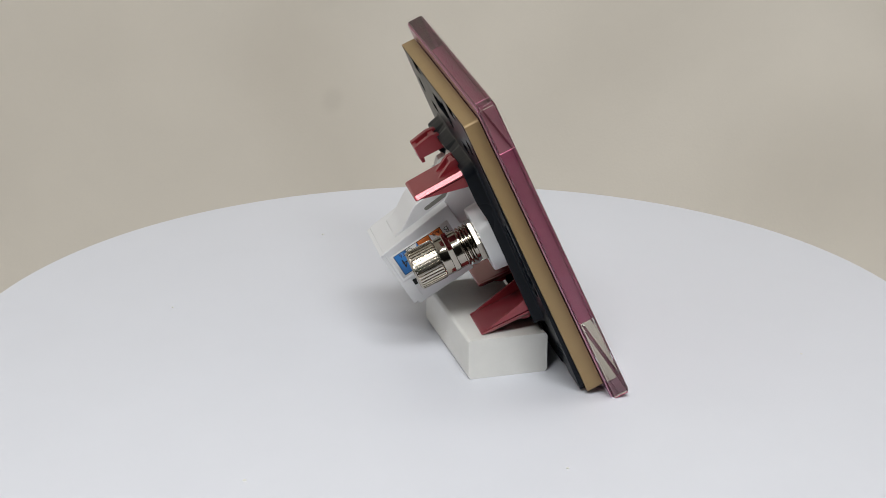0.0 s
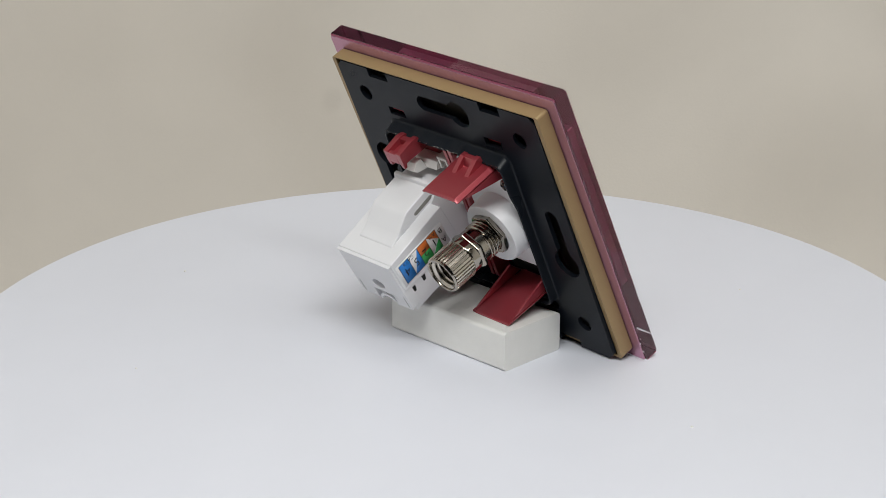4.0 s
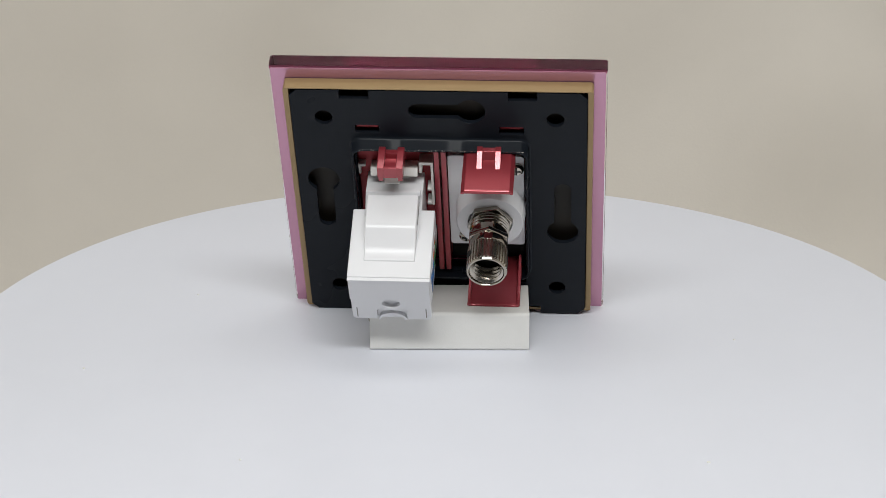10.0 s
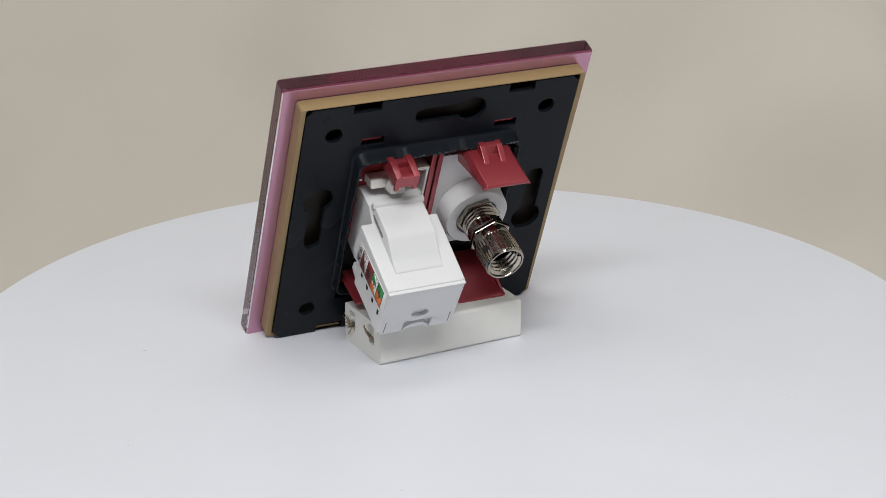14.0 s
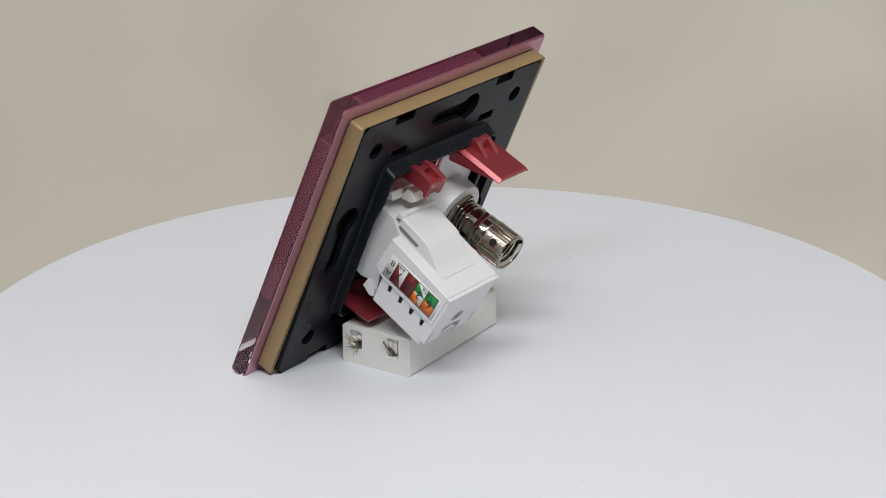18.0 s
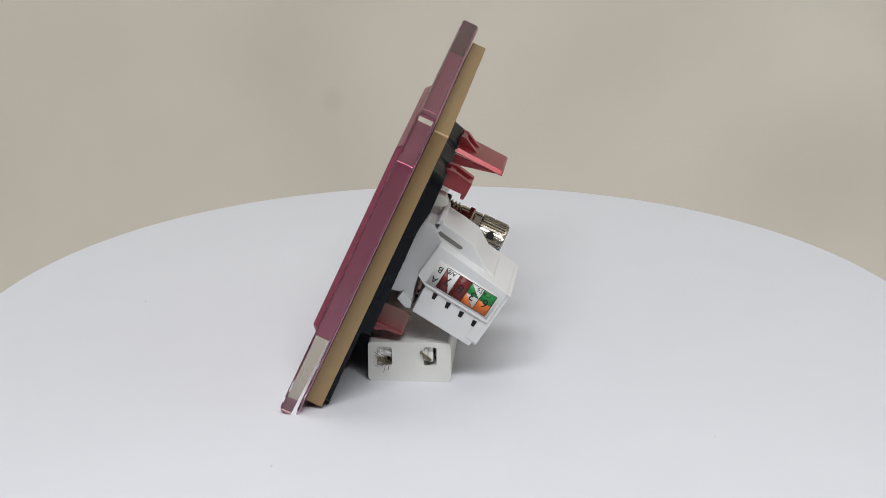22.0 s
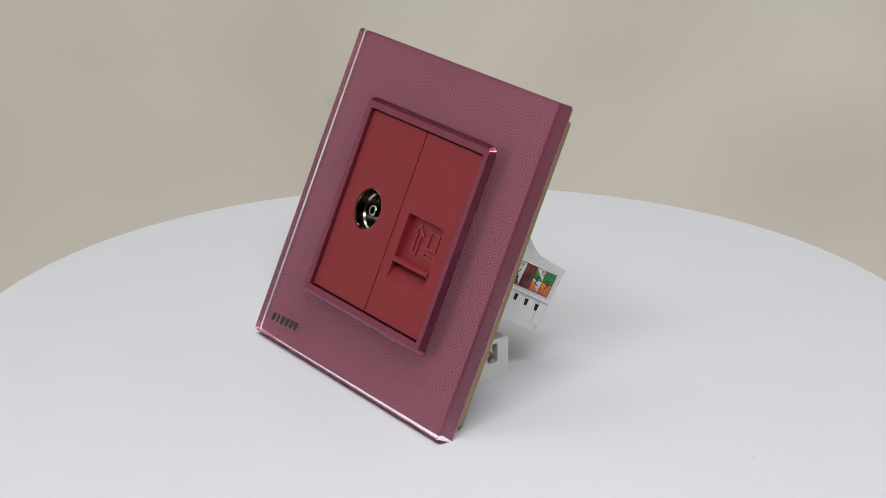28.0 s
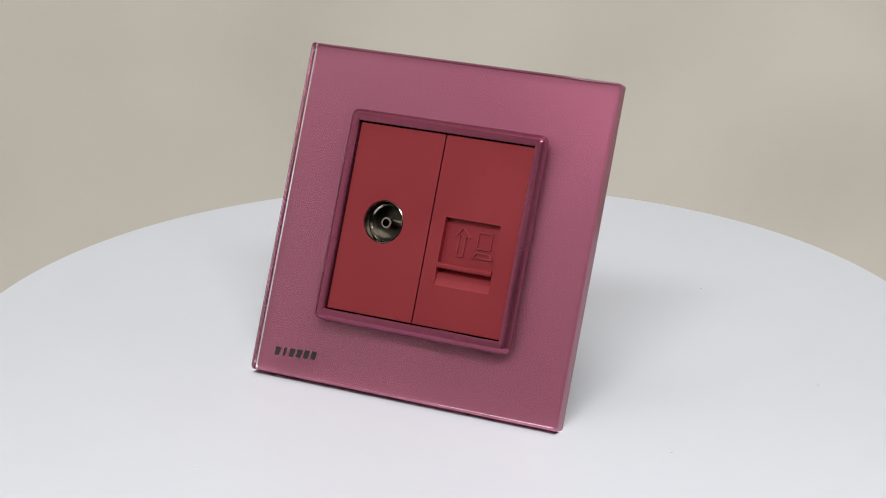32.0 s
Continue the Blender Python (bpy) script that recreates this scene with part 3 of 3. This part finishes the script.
    part("neck_bridge", prism([(13.6, 6.3), (14.0, 9.6), (12.2, 10.8), (11.2, 6.3)], -17.0, -5.5, 0.2), M_IVORY, jack)
    part("latch_hook", prism([(11.4, 10.0), (15.0, 11.2), (14.8, 13.0), (13.2, 14.4), (12.2, 13.4)], -13.2, -9.6, 0.2), M_IVORY, jack, "moulded latch hook")
    part("latch", prism([(6.2, 16.6), (7.0, 14.6), (10.1, 14.5), (10.3, 15.2), (9.7, 19.0), (8.8, 23.5), (8.0, 24.7), (5.4, 27.9), (4.5, 29.3), (3.85, 31.2), (3.0, 31.6), (5.3, 20.0)], -17.4, -5.0, 0.35, 3), M_WHITE, jack, "raised spring latch")
    part("latch_lip", prism([(9.6, 13.6), (11.2, 14.0), (11.1, 15.0), (10.0, 15.4)], -17.8, -4.6, 0.2), M_WHITE, jack)
    slot = [(8.3, 15.4), (7.9, 15.0), (7.5, 15.1), (7.2, 15.6), (6.2, 21.0), (6.35, 21.6), (6.75, 21.8), (7.1, 21.5)]
    for uu in (-17.46, -5.04):
        # thin grey strip on the latch side, painting the slot's shade
        part("latch_slot_shade", prism(slot, uu, uu + 0.1), M_SLOT_SHADE, jack, "grey strip painted as the shaded slot under the latch")
    part("punch_block", prism([(-4.0, 17.6), (-6.0, 34.2), (-13.9, 33.2), (-11.9, 17.4)], -20.4, -1.7, 0.3), M_WHITE, jack, "white punch-down block")
    for k in range(4):
        w = 20.7 + 3.7 * k
        v = -5.55 - 0.66 * k
        for uu in (-20.5, -2.5):
            # solid dark patch: the slot's inner shade put into its colour
            part("wire_slot_shade", prism([(v + 0.35, w - 0.6), (v + 0.3, w + 0.55), (v - 1.25, w + 0.35), (v - 1.2, w - 0.45)], uu, uu + 0.9), M_RECESS_SHADE, jack, "near-black patch painted as a shaded wire slot")
    def rear(a, b, c):
        # a: across, b: up the rear face, c: out of it
        return (a, -5.4 + b * 0.990 - c * 0.14, 35.0 + b * 0.14 + c * 0.99)

    def rear_shape(loops, c0, c1, soft=0.15):
        bm3 = sheet(loops, c0, c1, soft)
        for vert in bm3.verts:
            a2, b2, c2 = vert.co / MM
            vert.co = Vector(rear(a2, b2, c2)) * MM
        return bm3

    face = [(-20.6, 7.6), (-20.6, -7.0), (-19.8, -7.8), (-14.6, -7.8), (-14.5, -4.2), (-7.3, -4.3), (-7.3, -7.8), (-2.0, -7.8), (-1.4, -7.0), (-1.4, 7.6)]
    part("rear_cap", rear_shape([face, ring_loop(-11.0, -1.5, 2.2, 28, 1.5)[::-1]], -2.4, 0.5), M_WHITE, jack, "white rear cap with a round cable hole")
    part("notch_floor", rear_shape([rect(-15.0, -7.0, -7.4, 0.8)], -3.0, -2.1, 0.1), M_IVORY, jack)
    part("notch_wall", rear_shape([rect(-14.7, -7.1, -6.9, -4.1)], -2.2, -1.1, 0.1), M_WHITE, jack)
    bow = [(-10.9 + 3.5 * math.cos(radians(a2)), -8.3 + 2.8 * math.sin(radians(a2))) for a2 in range(0, 181, 15)]
    bow += [(-10.9 + 2.9 * math.cos(radians(a2)), -8.3 + 1.9 * math.sin(radians(a2))) for a2 in range(180, -1, -15)]
    part("cable_arch", rear_shape([bow], -1.6, 0.35, 0.1), M_WHITE, jack, "arched cable rest")
    for uu in (-19.5, -2.75):
        # slits are grey strips, their shade painted rather than cut
        part("cap_slit_shade", rear_shape([rect(uu, uu + 0.25, -7.0, -3.2)], 0.44, 0.53, 0), M_SLOT_SHADE, jack)
    part("cap_seam", rear_shape([rect(-20.95, -1.15, 7.62, 7.9)], -0.4, 0.55, 0.08), M_WHITE, jack)
    return sock, jack


table = build_turntable()
sock, jack = build_socket()
# ---- printed wiring labels on the jack ----
def decal(name, frame_of, pts, material, lift, parent):
    """A thin flat print on a side of the jack; pts in label coordinates."""
    bm = bmesh.new()
    lo = [bm.verts.new(Vector(frame_of(a, b, 0.0)) * MM) for a, b in pts]
    hi = [bm.verts.new(Vector(frame_of(a, b, lift)) * MM) for a, b in pts]
    n = len(pts)
    bm.faces.new(hi)
    bm.faces.new(lo[::-1])
    for k in range(n):
        bm.faces.new((lo[k], lo[(k + 1) % n], hi[(k + 1) % n], hi[k]))
    return part(name, bm, material, parent, "", 100)


def letters(name, text, frame_of, a, b, height, turn, lift, material, parent, mirror=1):
    """Printed characters, centred at (a, b) of the label and turned."""
    cu = bpy.data.curves.new("tmp_text", "FONT")
    cu.body, cu.size, cu.align_x, cu.align_y, cu.resolution_u = text, height, "CENTER", "CENTER", 2
    tmp = new("tmp_text", cu)
    me = bpy.data.meshes.new_from_object(tmp.evaluated_get(bpy.context.evaluated_depsgraph_get()))
    bpy.data.objects.remove(tmp)
    cs, sn = math.cos(radians(turn)), math.sin(radians(turn))
    bm = bmesh.new()
    bm.from_mesh(me)
    bpy.data.meshes.remove(me)
    for vert in bm.verts:
        x, y = vert.co.x * mirror, vert.co.y
        vert.co = Vector(frame_of(a + cs * x - sn * y, b + sn * x + cs * y, lift)) * MM
    return part(name, bm, material, parent, "", 100)


def build_labels():
    for side in (-1, 1):
        u_face = -21.0 if side < 0 else -1.1

        def at(a, b, c, u_face=u_face, side=side):
            return (u_face + side * c, -3.35 - 0.119 * a + 0.993 * b, 19.9 + 0.993 * a + 0.119 * b)

        film = decal("label_film", at, [(-2.5, -0.5), (14.3, -0.5), (14.3, 6.2), (-2.5, 6.2)], M_LABEL, 0.05, jack)
        film["label"] = "white printed wiring label"
        step, half, full = 3.36, 2.85, 5.7
        edges = [step * k for k in range(5)]

        def patch(x0, x1, y0, y1, mat):
            decal("colour_field", at, [(x0, y0), (x1, y0), (x1, y1), (x0, y1)], mat, 0.09, jack)

        def wedge(p, q, r, mat, lift=0.09):
            decal("colour_field", at, [p, q, r], mat, lift, jack)

        e = edges
        if side < 0:
            wedge((e[0], 0), (e[1] - 0.2, 0), (e[0], full), M_BROWN)
            patch(e[1] + 0.1, e[2], 0, full, M_BROWN)
            wedge((e[2], half), (e[3], half), (e[2], full), M_GREEN)
            wedge((e[2], half), (e[3], 0), (e[2], 0), M_ORANGE)
            patch(e[3], e[4], half, full, M_GREEN)
            patch(e[3], e[4], 0, half, M_ORANGE)
            digits = "7836"
        else:
            wedge((e[0], half), (e[1], full), (e[0], full), M_ORANGE)
            wedge((e[0], 0), (e[1], 0), (e[0], half), M_GREEN)
            patch(e[1], e[2], half, full, M_ORANGE)
            patch(e[1], e[2], 0, half, M_GREEN)
            wedge((e[2], 0), (e[3], 0), (e[2], full), M_BLUE)
            patch(e[3], e[4], 0, full, M_BLUE)
            digits = "1254"
        for k, d in enumerate(digits):
            letters("digit", d, at, e[k] + step / 2, half, 3.3, 180, 0.12, M_BLACK, jack, -side)
        for ch, b in (("A", 1.4), ("B", 4.3)):
            letters("row_letter", ch, at, -1.2, b, 2.3, 180, 0.12, M_BLACK, jack, -side)
        letters("row_text", "A/B", at, e[0] + 1.5, 5.0, 1.4, 180, 0.13, M_BLACK, jack, -side)
        letters("grade_text", "CAT6", at, e[3] + 0.2, 5.0, 1.5, 180, 0.13, M_BLACK, jack, -side)
        for x in edges:
            decal("rule_line", at, [(x - 0.06, 0), (x + 0.06, 0), (x + 0.06, full), (x - 0.06, full)], M_BLACK, 0.105, jack)
        for y in (0, full):
            decal("rule_line", at, [(0, y - 0.06), (step * 4, y - 0.06), (step * 4, y + 0.06), (0, y + 0.06)], M_BLACK, 0.1, jack)


build_labels()
# the front sits a little off the middle of the mounting plate
FRONT = ("glass_panel", "inner_frame", "aerial_insert", "network_insert")
for piece in sock.children:
    piece.location.y += 0.0404
    if piece.name in FRONT:
        piece.location.x -= 0.0002
        piece.location.y += 0.0004



# ---- ceramic block ----
def build_block():
    blk = new("terminal_block")
    tagged(blk, "small white ceramic terminal block propping up the socket", "block")
    from mathutils.geometry import tessellate_polygon
    outer = rect(-9.9, 9.9, 0.0, 10.0, 0.9, 4)
    cells = [rect(4.2, 7.7, 4.0, 8.7, 0.5, 3)[::-1], rect(-6.5, -3.4, 4.0, 8.9, 0.5, 3)[::-1]]
    bm = bmesh.new()
    x0, x1, deep = -19.7, 19.7, -14.0
    place = lambda x, p: bm.verts.new((x * MM, p[0] * MM, p[1] * MM))
    loops = [outer] + cells
    front = [[place(x0, p) for p in loop] for loop in loops]
    flat = [v for row in front for v in row]
    for a, b, c in tessellate_polygon([[Vector((p[0], p[1], 0)) for p in loop] for loop in loops]):
        if len({a, b, c}) == 3:
            bm.faces.new((flat[a], flat[b], flat[c]))
    back = [place(x1, p) for p in outer]
    bm.faces.new(back)
    walls = [(front[0], back)]
    for row, loop in zip(front[1:], cells):
        floor = [place(deep, p) for p in loop]
        bm.faces.new(floor)
        walls.append((row, floor))
    for p, q in walls:
        for k in range(len(p)):
            bm.faces.new((p[k], p[(k + 1) % len(p)], q[(k + 1) % len(p)], q[k]))
    bmesh.ops.recalc_face_normals(bm, faces=bm.faces)
    part("body", ease(bm, 0.6, 3, 60), M_CERAMIC, blk, "off-white ceramic body with two wire holes")
    # crumbled fill in the upper part of each wire hole
    rnd = random.Random(4)
    for y0, y1, z0, z1 in ((4.4, 7.6, 5.9, 8.6), (-5.6, -3.5, 5.2, 8.8)):
        bm = box(-18.9, -14.2, y0, y1, z0, z1)
        bmesh.ops.subdivide_edges(bm, edges=bm.edges[:], cuts=4, use_grid_fill=True)
        for vert in bm.verts:
            vert.co += Vector((rnd.uniform(-0.45, 0.35), rnd.uniform(-0.12, 0.12), rnd.uniform(-0.3, 0.12))) * MM
        part("hole_fill", bm, M_CERAMIC, blk, "rough white crumbled fill", 20)
    # frayed strands: a wide fan from one hole, a short twisted end from the other
    for k in range(16):
        y, z = 5.0 + rnd.uniform(-0.6, 0.9), 4.9 + rnd.uniform(-0.5, 0.6)
        side, up = rnd.uniform(0.5, 3.0), rnd.uniform(-0.5, 2.8)
        if k > 12:
            side, up = rnd.uniform(0.2, 0.8), rnd.uniform(-1.9, -1.0)
        out = rnd.uniform(0.3, 1.2)
        pts = [(-15.0, y, z), (-19.2, y, z), (-19.9 - out * 0.4, y + side * 0.3, z + up * 0.25), (-20.0 - out * 0.8, y + side * 0.7, z + up * 0.65 + 0.2), (-20.0 - out, y + side, z + up)]
        part("wire_strand", wire(pts, rnd.uniform(0.07, 0.11)), M_STRAND, blk, "frayed bare metal strand" if k == 0 else "")
    for k in range(9):
        a = 2 * math.pi * k / 9
        y, z = -4.9 + 0.42 * math.cos(a), 5.2 + 0.42 * math.sin(a)
        pts = [(-15.0, y, z), (-19.0, y, z), (-19.9, -4.5 + 0.5 * math.cos(a + 0.6), 6.0 + 0.5 * math.sin(a + 0.6)), (-20.5, -3.8 + 0.45 * math.cos(a + 1.3), 7.0 + 0.45 * math.sin(a + 1.3)), (-20.7, -3.0 + rnd.uniform(-0.5, 0.5), 8.0 + rnd.uniform(-0.6, 0.5))]
        part("wire_strand", wire(pts, 0.13), M_STRAND, blk)
    return blk


block = build_block()


# ---- motion of the turntable and what stands on it ----
def turn_at(t):
    return radians(-79.03 + 7.4175 * t - 0.0053 * t * t)


U = Vector((0.99985, 0.0164, 0.0048)).normalized()
V = Vector((-0.0017, -0.4136, 0.91045))
V = (V - U * V.dot(U)).normalized()
W = U.cross(V)
SOCK_AT = Matrix((U, V, W)).transposed().to_4x4()
SOCK_AT.translation = Vector((-0.0032, 0.0174, 0.03735)) - V * 0.0404
BLOCK_AT = pose(-0.0012, 0.0087, 0.0, 0, 0, 4.3)


def motions():
    steps = [k * 1.0 for k in range(33)]
    for thing, at in ((table, Matrix.Identity(4)), (sock, SOCK_AT), (block, BLOCK_AT)):
        walk(thing, [(t, Matrix.Rotation(turn_at(t), 4, "Z") @ at) for t in steps])


motions()
